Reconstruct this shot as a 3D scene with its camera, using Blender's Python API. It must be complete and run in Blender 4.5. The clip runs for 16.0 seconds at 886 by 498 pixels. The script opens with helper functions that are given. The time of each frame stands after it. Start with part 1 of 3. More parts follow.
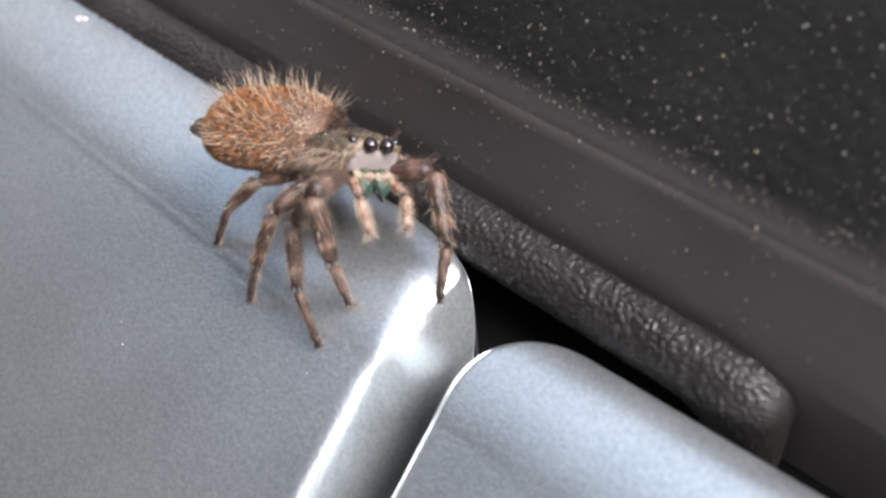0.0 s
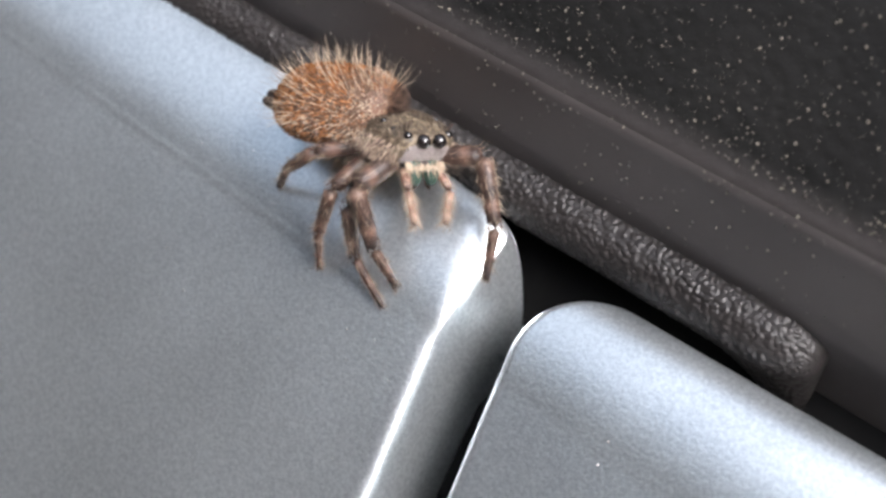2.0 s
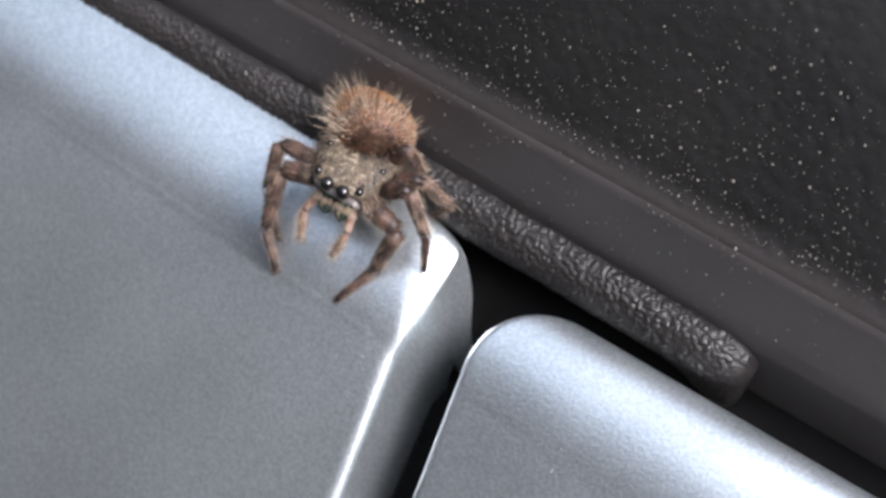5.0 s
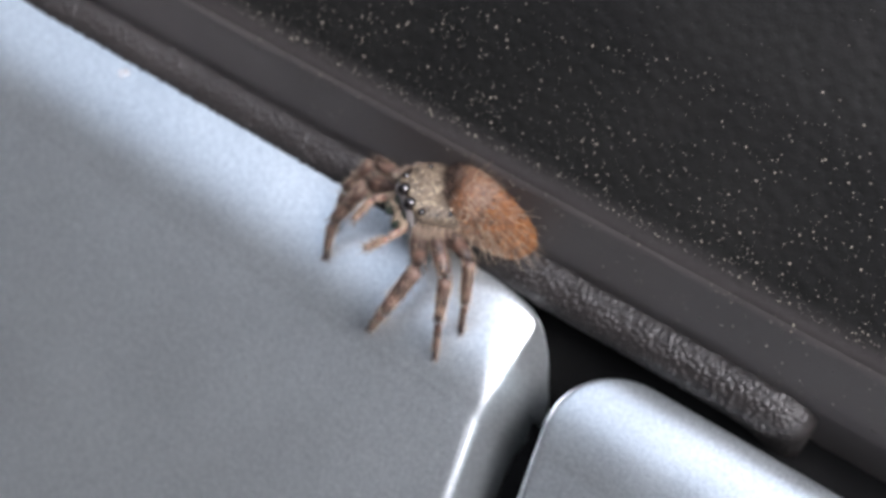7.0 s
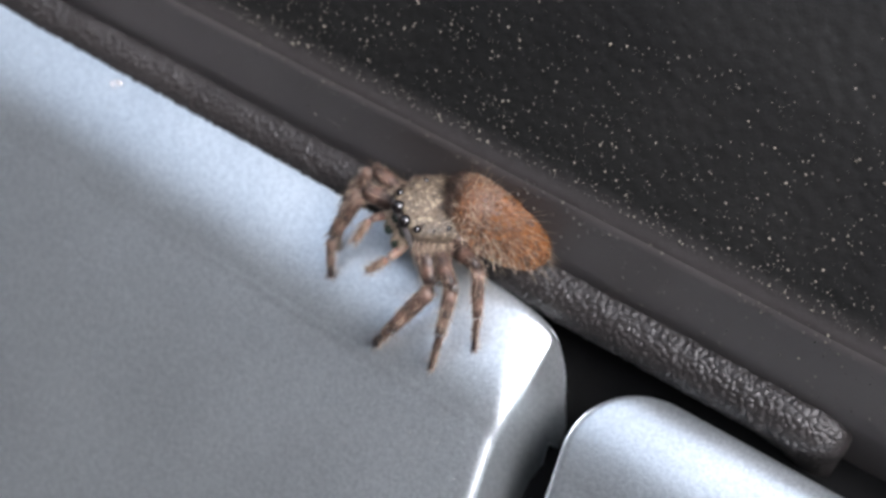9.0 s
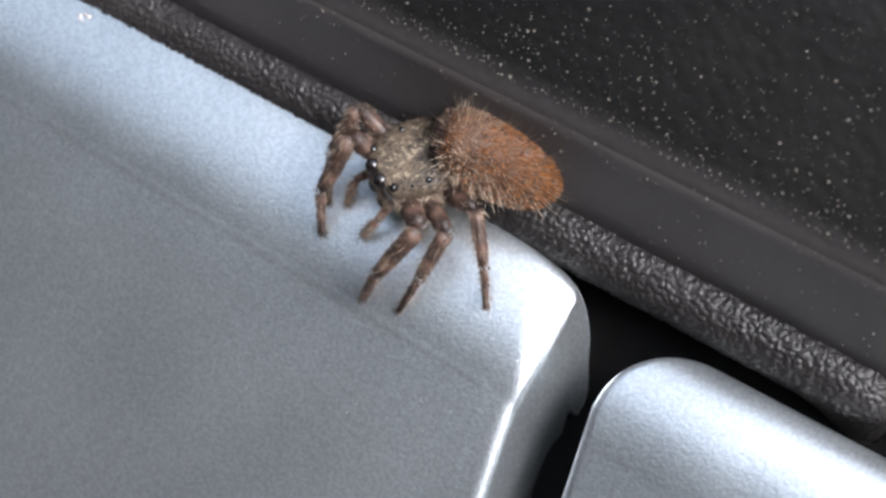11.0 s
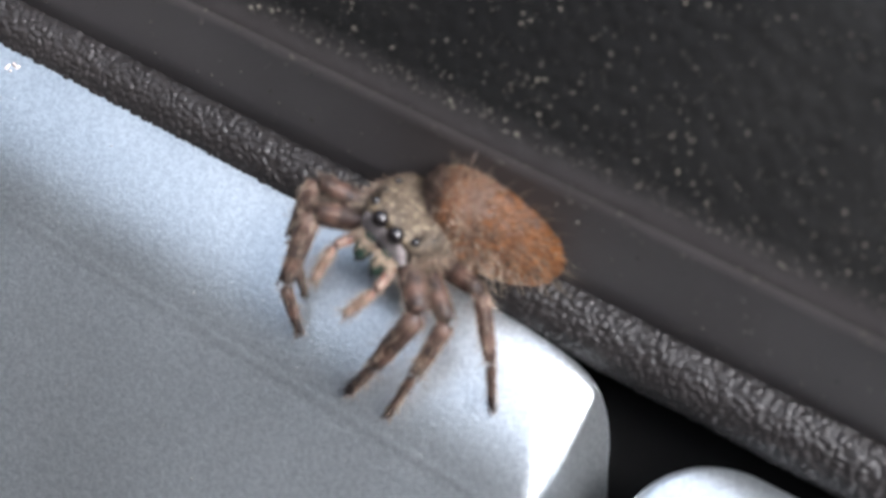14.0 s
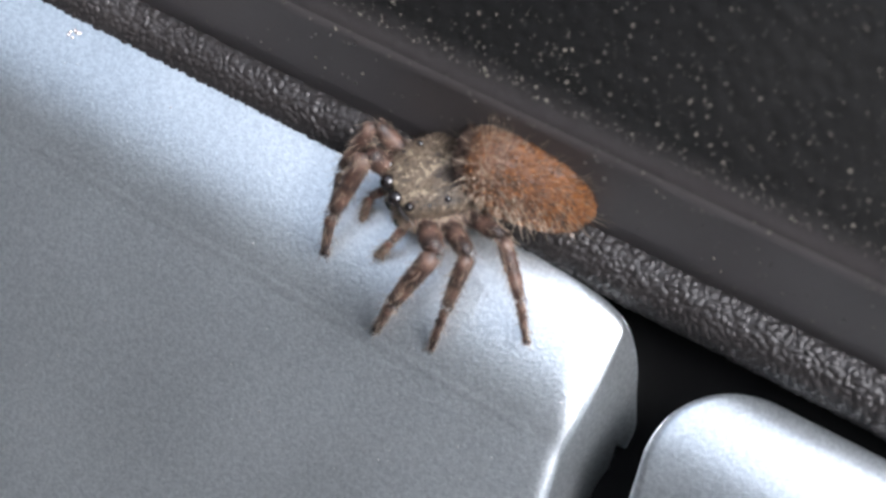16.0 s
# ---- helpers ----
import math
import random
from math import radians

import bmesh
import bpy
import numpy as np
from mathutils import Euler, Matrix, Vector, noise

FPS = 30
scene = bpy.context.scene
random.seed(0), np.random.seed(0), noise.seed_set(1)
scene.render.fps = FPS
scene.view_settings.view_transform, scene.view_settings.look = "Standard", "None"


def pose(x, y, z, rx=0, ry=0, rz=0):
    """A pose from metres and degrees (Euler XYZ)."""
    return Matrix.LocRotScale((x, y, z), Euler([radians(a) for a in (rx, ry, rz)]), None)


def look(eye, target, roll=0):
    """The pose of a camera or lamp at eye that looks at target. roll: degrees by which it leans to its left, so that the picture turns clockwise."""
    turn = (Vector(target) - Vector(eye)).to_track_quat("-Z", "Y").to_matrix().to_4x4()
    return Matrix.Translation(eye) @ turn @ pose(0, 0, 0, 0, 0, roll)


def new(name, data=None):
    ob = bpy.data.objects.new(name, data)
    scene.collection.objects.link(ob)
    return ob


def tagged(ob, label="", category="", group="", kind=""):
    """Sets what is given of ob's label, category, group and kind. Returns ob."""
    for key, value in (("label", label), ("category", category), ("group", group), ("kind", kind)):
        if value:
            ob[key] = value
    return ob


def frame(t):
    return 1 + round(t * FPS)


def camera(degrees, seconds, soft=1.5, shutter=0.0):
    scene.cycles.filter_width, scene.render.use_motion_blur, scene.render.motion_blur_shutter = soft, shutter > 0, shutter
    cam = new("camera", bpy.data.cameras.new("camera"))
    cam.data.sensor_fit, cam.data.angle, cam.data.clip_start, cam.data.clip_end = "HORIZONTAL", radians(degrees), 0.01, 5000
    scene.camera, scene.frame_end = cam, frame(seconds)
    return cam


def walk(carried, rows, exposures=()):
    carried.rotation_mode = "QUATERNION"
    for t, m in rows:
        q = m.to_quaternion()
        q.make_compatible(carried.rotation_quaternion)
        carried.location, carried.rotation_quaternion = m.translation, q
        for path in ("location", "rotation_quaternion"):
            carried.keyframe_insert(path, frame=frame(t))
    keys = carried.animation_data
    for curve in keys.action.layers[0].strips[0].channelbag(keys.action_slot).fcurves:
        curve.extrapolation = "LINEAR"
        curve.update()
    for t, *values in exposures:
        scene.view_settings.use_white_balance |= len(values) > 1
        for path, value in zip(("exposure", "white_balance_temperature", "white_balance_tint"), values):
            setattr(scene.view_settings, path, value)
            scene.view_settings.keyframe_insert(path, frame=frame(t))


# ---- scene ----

MM = 0.001
cam = camera(36.0, 16.0, soft=2.7)
cam.data.dof.use_dof = True
cam.data.dof.focus_distance = 0.071
cam.data.dof.aperture_fstop = 44.0
PATH = [
    (0, pose(0.03256, -0.02592, 0.05297, 39.552, 8.885, 44.621)),
    (0.5, pose(0.03255, -0.02587, 0.05400, 40.094, 9.687, 44.856)),
    (1, pose(0.03158, -0.02613, 0.05606, 38.652, 9.372, 44.089)),
    (1.5, pose(0.02591, -0.02469, 0.06153, 31.107, 7.973, 40.688)),
    (2, pose(0.02258, -0.02336, 0.06534, 26.552, 7.894, 38.859)),
    (2.5, pose(0.02309, -0.02173, 0.06701, 25.345, 9.808, 39.053)),
    (3, pose(0.02280, -0.02329, 0.06646, 27.047, 7.145, 38.468)),
    (5.5, pose(0.01369, -0.01788, 0.07603, 16.611, 4.916, 34.327)),
    (6, pose(0.01228, -0.01534, 0.07902, 13.363, 6.255, 33.769)),
    (6.5, pose(0.01343, -0.01662, 0.08003, 16.001, 6.253, 34.036)),
    (7, pose(0.01286, -0.01683, 0.08139, 18.342, 6.733, 34.247)),
    (7.5, pose(0.01320, -0.01592, 0.08231, 18.206, 7.718, 34.041)),
    (8, pose(0.01337, -0.01601, 0.08234, 18.847, 8.526, 33.921)),
    (10.5, pose(0.00662, -0.01973, 0.06798, 19.762, 3.481, 32.664)),
    (11, pose(0.00614, -0.01896, 0.07014, 18.098, 4.078, 32.253)),
    (11.5, pose(0.00578, -0.01885, 0.07072, 18.485, 5.079, 32.376)),
    (12, pose(0.00569, -0.01899, 0.06787, 20.035, 4.855, 32.363)),
    (12.5, pose(0.00392, -0.01591, 0.06318, 18.188, 5.271, 32.031)),
    (13, pose(0.00198, -0.01574, 0.05898, 18.518, 3.787, 31.605)),
    (13.5, pose(0.00144, -0.01553, 0.05909, 18.997, 3.359, 31.105)),
    (14, pose(0.00206, -0.01586, 0.05967, 20.628, 2.972, 31.511)),
    (14.5, pose(0.00268, -0.01517, 0.06361, 19.289, 3.359, 31.259)),
    (15, pose(0.00103, -0.01382, 0.06483, 15.975, 5.008, 31.011)),
    (15.5, pose(0.00071, -0.01338, 0.06600, 14.634, 4.968, 30.590)),
    (16, pose(0.00073, -0.01318, 0.06628, 14.187, 4.893, 30.400)),
]
walk(cam, PATH, [(0, 1.66, 6000, 9), (3, 1.56, 5960, 8), (5.5, 1.47, 5760, 9), (8, 1.5, 5760, 9), (10.5, 1.38, 5740, 7), (12.5, 1.30, 5740, 7), (15, 1.55, 5700, 7), (16, 1.44, 5680, 7)])

# ---- light ----
world = bpy.data.worlds.new("sky")
scene.world = world
world.use_nodes = True
wn = world.node_tree.nodes
sky = wn.new("ShaderNodeTexSky")
sky.sky_type = "NISHITA"
sky.sun_disc = False
sky.sun_elevation = radians(50)
sky.sun_rotation = radians(66)
sky.dust_density = 8.0
sky.air_density = 0.55
sky.ozone_density = 0.3
wn["Background"].inputs["Strength"].default_value = 0.15
haze = wn.new("ShaderNodeHueSaturation")
haze.inputs["Hue"].default_value = 0.475
haze.inputs["Saturation"].default_value = 0.72
world.node_tree.links.new(sky.outputs["Color"], haze.inputs["Color"])
world.node_tree.links.new(haze.outputs["Color"], wn["Background"].inputs["Color"])
sun_data = bpy.data.lights.new("sun", "SUN")
sun_data.energy = 0.95
sun_data.angle = radians(40)
sun_data.color = (1.0, 0.96, 0.9)
sun = new("sun", sun_data)
sun.matrix_basis = look((0.58, 0.26, 0.77), (0, 0, 0))


# ---- materials ----
class Nodes:
    """A small wrapper that makes one principled material."""

    def __init__(self, name):
        self.mat = bpy.data.materials.new(name)
        self.mat.use_nodes = True
        self.tree = self.mat.node_tree
        self.bsdf = self.tree.nodes["Principled BSDF"]
        self.coord = self.tree.nodes.new("ShaderNodeTexCoord")

    def add(self, kind, **inputs):
        node = self.tree.nodes.new(kind)
        for key, value in inputs.items():
            self.put(node.inputs[key.replace("_", " ")], value)
        return node

    def put(self, socket, value):
        if isinstance(value, bpy.types.NodeSocket):
            self.tree.links.new(value, socket)
        else:
            socket.default_value = value

    def set(self, **inputs):
        for key, value in inputs.items():
            self.put(self.bsdf.inputs[key.replace("_", " ")], value)

    def noise(self, scale, detail=3.0, rough=0.55, where=None):
        return self.add("ShaderNodeTexNoise", Vector=where or self.coord.outputs["Object"], Scale=scale, Detail=detail, Roughness=rough)

    def voronoi(self, scale, feature="F1", where=None):
        node = self.add("ShaderNodeTexVoronoi", Vector=where or self.coord.outputs["Object"], Scale=scale)
        node.feature = feature
        return node

    def ramp(self, fac, *stops):
        node = self.add("ShaderNodeValToRGB", Fac=fac)
        while len(node.color_ramp.elements) < len(stops):
            node.color_ramp.elements.new(0.5)
        for e, (at, c) in zip(node.color_ramp.elements, stops):
            e.position = at
            e.color = (*c, 1) if len(c) == 3 else c
        return node.outputs["Color"]

    def mix(self, fac, a, b, how="MIX"):
        node = self.tree.nodes.new("ShaderNodeMix")
        node.data_type, node.blend_type = "RGBA", how
        for socket, value in ((node.inputs[0], fac), (node.inputs[6], a), (node.inputs[7], b)):
            if isinstance(value, tuple) and len(value) == 3:
                value = (*value, 1)
            self.put(socket, value)
        return node.outputs[2]

    def bump(self, height, strength, distance, under=None):
        node = self.add("ShaderNodeBump", Height=height, Strength=strength, Distance=distance)
        if under:
            self.put(node.inputs["Normal"], under)
        return node.outputs["Normal"]


def silver_paint():
    """Metallic paint: fine flakes, faint clouding, hairline scuffs and a clear coat."""
    m = Nodes("silver_paint")
    flake = m.noise(4200, 2, 0.75).outputs["Fac"]
    cloud = m.noise(160, 3).outputs["Fac"]
    base = m.ramp(flake, (0.33, (0.58, 0.625, 0.645)), (0.67, (0.86, 0.905, 0.92)))
    base = m.mix(0.25, base, m.ramp(cloud, (0.35, (0.64, 0.68, 0.70)), (0.65, (0.80, 0.85, 0.865))))
    m.set(Base_Color=base, Metallic=0.91, Roughness=m.ramp(cloud, (0.3, (0.29,) * 3), (0.7, (0.33,) * 3)))
    m.set(Normal=m.bump(flake, 0.23, 0.0001), Coat_Weight=0.25, Coat_Roughness=0.2)
    return m.mat


def grained_plastic(name, dark, light, rough, scale, depth, gloss=0.5, edge_tone=None):
    """Dark moulded plastic with a leather grain; the last argument is a paler colour into which its lower edge blends.
    """
    m = Nodes(name)
    cells = m.voronoi(scale, "SMOOTH_F1").outputs["Distance"]
    fine = m.noise(scale * 4, 3).outputs["Fac"]
    patch = m.noise(70, 4).outputs["Fac"]
    base = m.ramp(patch, (0.3, dark), (0.7, light))
    if edge_tone:
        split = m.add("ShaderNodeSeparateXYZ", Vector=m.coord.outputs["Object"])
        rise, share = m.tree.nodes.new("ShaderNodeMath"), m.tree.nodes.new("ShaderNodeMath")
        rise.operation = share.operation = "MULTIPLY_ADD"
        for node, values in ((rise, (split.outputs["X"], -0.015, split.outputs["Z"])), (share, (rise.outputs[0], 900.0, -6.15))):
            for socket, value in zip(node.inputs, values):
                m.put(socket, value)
        base = m.mix(m.ramp(share.outputs[0], (0.0, (0.0,) * 3), (1.0, (1.0,) * 3)), edge_tone, base)
    m.set(Base_Color=base)
    m.set(Roughness=m.ramp(fine, (0.3, (rough - 0.06,) * 3), (0.7, (rough + 0.08,) * 3)), Specular_IOR_Level=gloss)
    m.set(Normal=m.bump(fine, 0.25, 0.00006, m.bump(cells, 0.7, depth)))
    return m.mat


def plain_matter(name, a, b, scale, rough=0.6, **more):
    m = Nodes(name)
    m.set(Base_Color=m.ramp(m.noise(scale, 4).outputs["Fac"], (0.3, a), (0.7, b)), Roughness=rough, **more)
    return m.mat


def hair_stuff(name, a, b, rough=0.55):
    """Hair whose colour changes from strand to strand."""
    m = Nodes(name)
    geo = m.add("ShaderNodeNewGeometry")
    m.set(Base_Color=m.ramp(geo.outputs["Random Per Island"], (0.0, a), (1.0, b)), Roughness=rough, Specular_IOR_Level=0.2)
    return m.mat


def abdomen_skin():
    m = Nodes("abdomen_scales")
    fleck = m.noise(2600, 3, 0.7).outputs["Fac"]
    blotch = m.noise(420, 3).outputs["Fac"]
    base = m.mix(m.ramp(blotch, (0.35, (0.0,) * 3), (0.65, (1.0,) * 3)), (0.075, 0.034, 0.016), (0.16, 0.07, 0.03))
    base = m.mix(m.ramp(fleck, (0.45, (0.0,) * 3), (0.6, (1.0,) * 3)), base, (0.06, 0.028, 0.014))
    m.set(Base_Color=base, Roughness=0.6, Normal=m.bump(fleck, 0.6, 0.00008))
    return m.mat


def carapace_skin():
    m = Nodes("carapace_scales")
    fleck = m.noise(2600, 3, 0.7).outputs["Fac"]
    blotch = m.noise(700, 3).outputs["Fac"]
    base = m.mix(m.ramp(blotch, (0.38, (0.0,) * 3), (0.62, (1.0,) * 3)), (0.04, 0.029, 0.02), (0.12, 0.09, 0.058))
    base = m.mix(m.ramp(fleck, (0.54, (0.0,) * 3), (0.62, (1.0,) * 3)), base, (0.25, 0.20, 0.135))
    base = m.mix(m.ramp(fleck, (0.36, (1.0,) * 3), (0.44, (0.0,) * 3)), base, (0.025, 0.018, 0.013))
    m.set(Base_Color=base, Roughness=0.55, Normal=m.bump(fleck, 0.6, 0.00006))
    return m.mat


def leg_skin(name, *stops):
    """Limb skin whose bands run along the segment."""
    m = Nodes(name)
    fleck = m.noise(3000, 3, 0.7).outputs["Fac"]
    split = m.add("ShaderNodeSeparateXYZ", Vector=m.coord.outputs["Generated"])
    shift = m.add("ShaderNodeMath", **{"Value": 0.0})
    shift.operation = "MULTIPLY_ADD"
    m.put(shift.inputs[0], m.noise(900, 2).outputs["Fac"])
    shift.inputs[1].default_value = 0.16
    m.put(shift.inputs[2], split.outputs["X"])
    base = m.ramp(shift.outputs[0], *[(at + 0.08, c) for at, c in stops])
    base = m.mix(m.ramp(fleck, (0.5, (0.0,) * 3), (0.64, (0.8,) * 3)), base, (0.06, 0.03, 0.02))
    m.set(Base_Color=base, Roughness=0.5, Normal=m.bump(fleck, 0.5, 0.00005))
    return m.mat


SILVER = silver_paint()
ROLL = grained_plastic("leather_grain_plastic", (0.021, 0.0185, 0.0176), (0.035, 0.031, 0.0295), 0.40, 3400, 0.00004, 0.46)
STRIP = grained_plastic("satin_dark_plastic", (0.066, 0.058, 0.0565), (0.100, 0.088, 0.085), 0.6, 3200, 0.00001, 0.55)
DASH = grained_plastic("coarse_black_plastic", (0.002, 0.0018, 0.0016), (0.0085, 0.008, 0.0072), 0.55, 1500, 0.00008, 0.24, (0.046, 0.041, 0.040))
BLACK = plain_matter("gap_black", (0.004, 0.004, 0.004), (0.007, 0.007, 0.007), 400, 0.9, Specular_IOR_Level=0.1)
GLINT_DUST = hair_stuff("pale_dust", (0.015, 0.014, 0.012), (0.15, 0.138, 0.11), 0.7)
ABDOMEN = abdomen_skin()
CARAPACE = carapace_skin()
LEG = leg_skin("banded_leg_skin", (0.0, (0.02, 0.012, 0.009)), (0.1, (0.16, 0.10, 0.075)), (0.24, (0.05, 0.027, 0.02)), (0.55, (0.022, 0.013, 0.010)), (0.68, (0.13, 0.075, 0.053)), (0.82, (0.035, 0.02, 0.015)), (0.96, (0.016, 0.010, 0.008)))
TARSUS = leg_skin("dark_foot_skin", (0.0, (0.03, 0.017, 0.013)), (0.14, (0.13, 0.075, 0.055)), (0.32, (0.03, 0.017, 0.013)), (0.52, (0.10, 0.055, 0.04)), (0.72, (0.02, 0.011, 0.009)), (0.92, (0.010, 0.0065, 0.006)))
DARK_SKIN = plain_matter("dark_brown_skin", (0.015, 0.010, 0.008), (0.045, 0.028, 0.02), 2500)
EYE = plain_matter("black_eye", (0.006, 0.005, 0.005), (0.016, 0.012, 0.011), 1500, 0.16, Coat_Weight=0.5, Coat_Roughness=0.06)
GREEN = plain_matter("green_chelicera", (0.010, 0.020, 0.015), (0.034, 0.075, 0.052), 1600, 0.55, Metallic=0.2)
FANG = plain_matter("dark_fang", (0.01, 0.006, 0.005), (0.03, 0.016, 0.01), 2500, 0.25)
PALP = leg_skin("red_banded_palp_skin", (0.0, (0.16, 0.07, 0.045)), (0.3, (0.40, 0.28, 0.21)), (0.5, (0.17, 0.065, 0.04)), (0.75, (0.38, 0.26, 0.20)), (0.95, (0.06, 0.03, 0.022)))
RUST_HAIR = hair_stuff("rust_hair", (0.08, 0.034, 0.013), (0.44, 0.19, 0.065))
TAN_HAIR = hair_stuff("tan_hair", (0.055, 0.036, 0.027), (0.28, 0.195, 0.148))
PALE_HAIR = hair_stuff("pale_hair", (0.24, 0.18, 0.125), (0.56, 0.46, 0.35))
RUDDY_HAIR = hair_stuff("ruddy_hair", (0.022, 0.011, 0.008), (0.135, 0.068, 0.045))
BROWN_HAIR = hair_stuff("brown_hair", (0.010, 0.007, 0.006), (0.062, 0.04, 0.031))
OLIVE_HAIR = hair_stuff("olive_hair", (0.016, 0.0115, 0.008), (0.15, 0.115, 0.082))
WHITE_HAIR = hair_stuff("white_hair", (0.36, 0.32, 0.305), (0.64, 0.59, 0.565))


# ---- mesh helpers (lengths in millimetres) ----
def mesh_of(name, verts, faces, material, smooth=True):
    me = bpy.data.meshes.new(name)
    me.from_pydata([tuple(c * MM for c in v) for v in verts], [], faces)
    me.materials.append(material)
    if smooth:
        me.polygons.foreach_set("use_smooth", [True] * len(me.polygons))
    me.update()
    return me


def part(name, me, parent, label="", m=None, kind=""):
    ob = new(name, me)
    ob.parent = parent
    if m is not None:
        ob.matrix_basis = m
    return tagged(ob, label, kind=kind)


def mm(x, y, z, rx=0, ry=0, rz=0):
    return pose(x * MM, y * MM, z * MM, rx, ry, rz)


def sheet(rows):
    """Quads over a grid of points: rows of equal length."""
    verts = [p for row in rows for p in row]
    n = len(rows[0])
    faces = [(i * n + j, i * n + j + 1, (i + 1) * n + j + 1, (i + 1) * n + j) for i in range(len(rows) - 1) for j in range(n - 1)]
    return verts, faces


def tube(rings, closed=True):
    """Closed rings of equal size, capped at both ends."""
    n = len(rings[0])
    verts = [p for r in rings for p in r]
    faces = []
    for i in range(len(rings) - 1):
        for j in range(n):
            k = (j + 1) % n
            faces.append((i * n + j, i * n + k, (i + 1) * n + k, (i + 1) * n + j))
    if closed:
        a, b = len(verts), len(verts) + 1
        verts += [tuple(np.mean(rings[0], axis=0)), tuple(np.mean(rings[-1], axis=0))]
        for j in range(n):
            k = (j + 1) % n
            faces.append((a, k, j))
            faces.append((b, (len(rings) - 1) * n + j, (len(rings) - 1) * n + k))
    return verts, faces


def ease(a, b, x):
    u = min(1.0, max(0.0, (x - a) / (b - a)))
    return u * u * (3 - 2 * u)


rng = random.Random(4)


# ---- the trim panels ----
def band_z(y, crease=1.0):
    """Height of the painted face over its plan: it slopes to the front, and steeper past the crease."""
    z = 0.22 - 0.01135 * max(0.0, -y) ** 2.4 if y > -7.2 else -1.076 + 0.36 * (y + 7.2)
    return z + 0.012 * crease * math.exp(-((y + 7.2) / 0.2) ** 2)


def band_normal():
    return Vector((0, -0.287, 1)).normalized()


def plate(name, edge_x, back_y, side, far, wide_x, wide_y, drop_x, drop_y, tab=0.0, sharp=False, corner=3.9):
    """A painted plate with rounded back edge and a chamfered end. side: +1 if its end faces +x, -1 if -x."""
    steps = [0.0]
    while steps[-1] < 14:
        steps.append(steps[-1] + 0.06 + 0.02 * steps[-1])
    while steps[-1] < far:
        steps.append(steps[-1] + 3.0)
    ys = [-75 + 1.5 * i for i in range(41)] + [-14 + 0.09 * i for i in range(400)]
    b0 = back_y(0)
    lines = [y for y in ys if y < b0 - wide_y - 0.03] + [b0 - wide_y * (1 - u) ** 1.8 for u in np.linspace(0, 1, 60)]
    rows = []
    for y in lines:
        a = max(0.0, 1 - (b0 - y) / wide_y)
        edge = edge_x(y) - side * corner * (1 - math.sqrt(max(0.0, 1 - a * a)))
        row = []
        for s in steps:
            x = edge - side * s
            real_y = y + (back_y(x) - b0) * ease(-12, 0, y)
            if sharp:
                w = edge + 2.45 - 0.195 * max(0.0, -7.6 - y)
                w = 0.15 + 0.5 * (w + math.sqrt(w * w + 0.7))
                d = s - w
                q = 1.0 + 1.9 * (1 - ease(1.5, 7.5, b0 - y))
                steep = 1.5 + 0.8 * ease(2.0, 9.0, b0 - y)
                fall = 0.25 * q * max(0.0, 1 - d / q) ** 3 if d > 0 else 0.25 * q - 0.75 * d + steep * (math.sqrt(d * d + 0.0025) - 0.05)
                b = max(0.0, 1 - s / w)
            else:
                b = max(0.0, 1 - s / wide_x)
                fall = drop_x * b * b
            level = band_z(real_y, 1.7 * ease(1.6, 2.3, d)) + 0.016 * math.exp(-((d - 1.9) / 0.2) ** 2) * (1 - ease(-7.5, -7.1, y)) if side > 0 else -0.4 + 0.11 * (x - 4) + 0.03 * real_y + 0.9 * band_z(real_y, ease(3.0, 7.0, s))
            z = level - fall * (1 - (0.35 * a * a if side > 0 else 0.9 * a)) - drop_y * (1 - math.sqrt(max(0.0, 1 - a * a)))
            push = tab * ease(-5.12, -5.0, y) * (1 - ease(-4.4, -2.2, y)) * ease(0.75, 1.0, b)
            row.append((x + side * push, real_y, z - 0.9 * push))
        rows.append(row)
    verts, faces = sheet(rows)
    n, m = len(steps), len(rows)
    border = [i * n for i in range(m)] + [(m - 1) * n + j for j in range(1, n)]
    k = len(verts)
    rim = [verts[i] for i in border]
    if not sharp:
        border = list(range(k, k + len(rim)))
        verts += rim
        k = len(verts)
    verts += [(x - side * 0.15, y - 0.1, z - 2.6) for x, y, z in rim]
    for i in range(len(rim) - 1):
        faces.append((border[i + 1], border[i], k + i, k + i + 1))
    if side > 0:
        faces = [tuple(reversed(f)) for f in faces]
    return new(name, mesh_of(name, verts, faces, SILVER))


def end_of_first(y):
    return -0.62 + 0.195 * max(0.0, -5.0 - y)


def end_of_second(y):
    return 0.8 + 0.205 * max(0.0, -5.2 - y)


def build_panels():
    a = plate("trim_panel", end_of_first, lambda x: 0.35 - 0.038 * (x + 5), 1, 90, 3.0, 4.4, 3.7, 0.4, 0.55, True, 4.2)
    tagged(a, "silver metallic painted trim panel with a rounded corner", "trim panel", "silver trim panels")
    b = plate("trim_panel", end_of_second, lambda x: -0.05 + 0.01 * (x - 5), -1, 60, 0.45, 4.6, 0.2, 1.5, 0.0, False, 5.0)
    tagged(b, "silver painted trim panel beside a narrow dark gap", "trim panel", "silver trim panels")


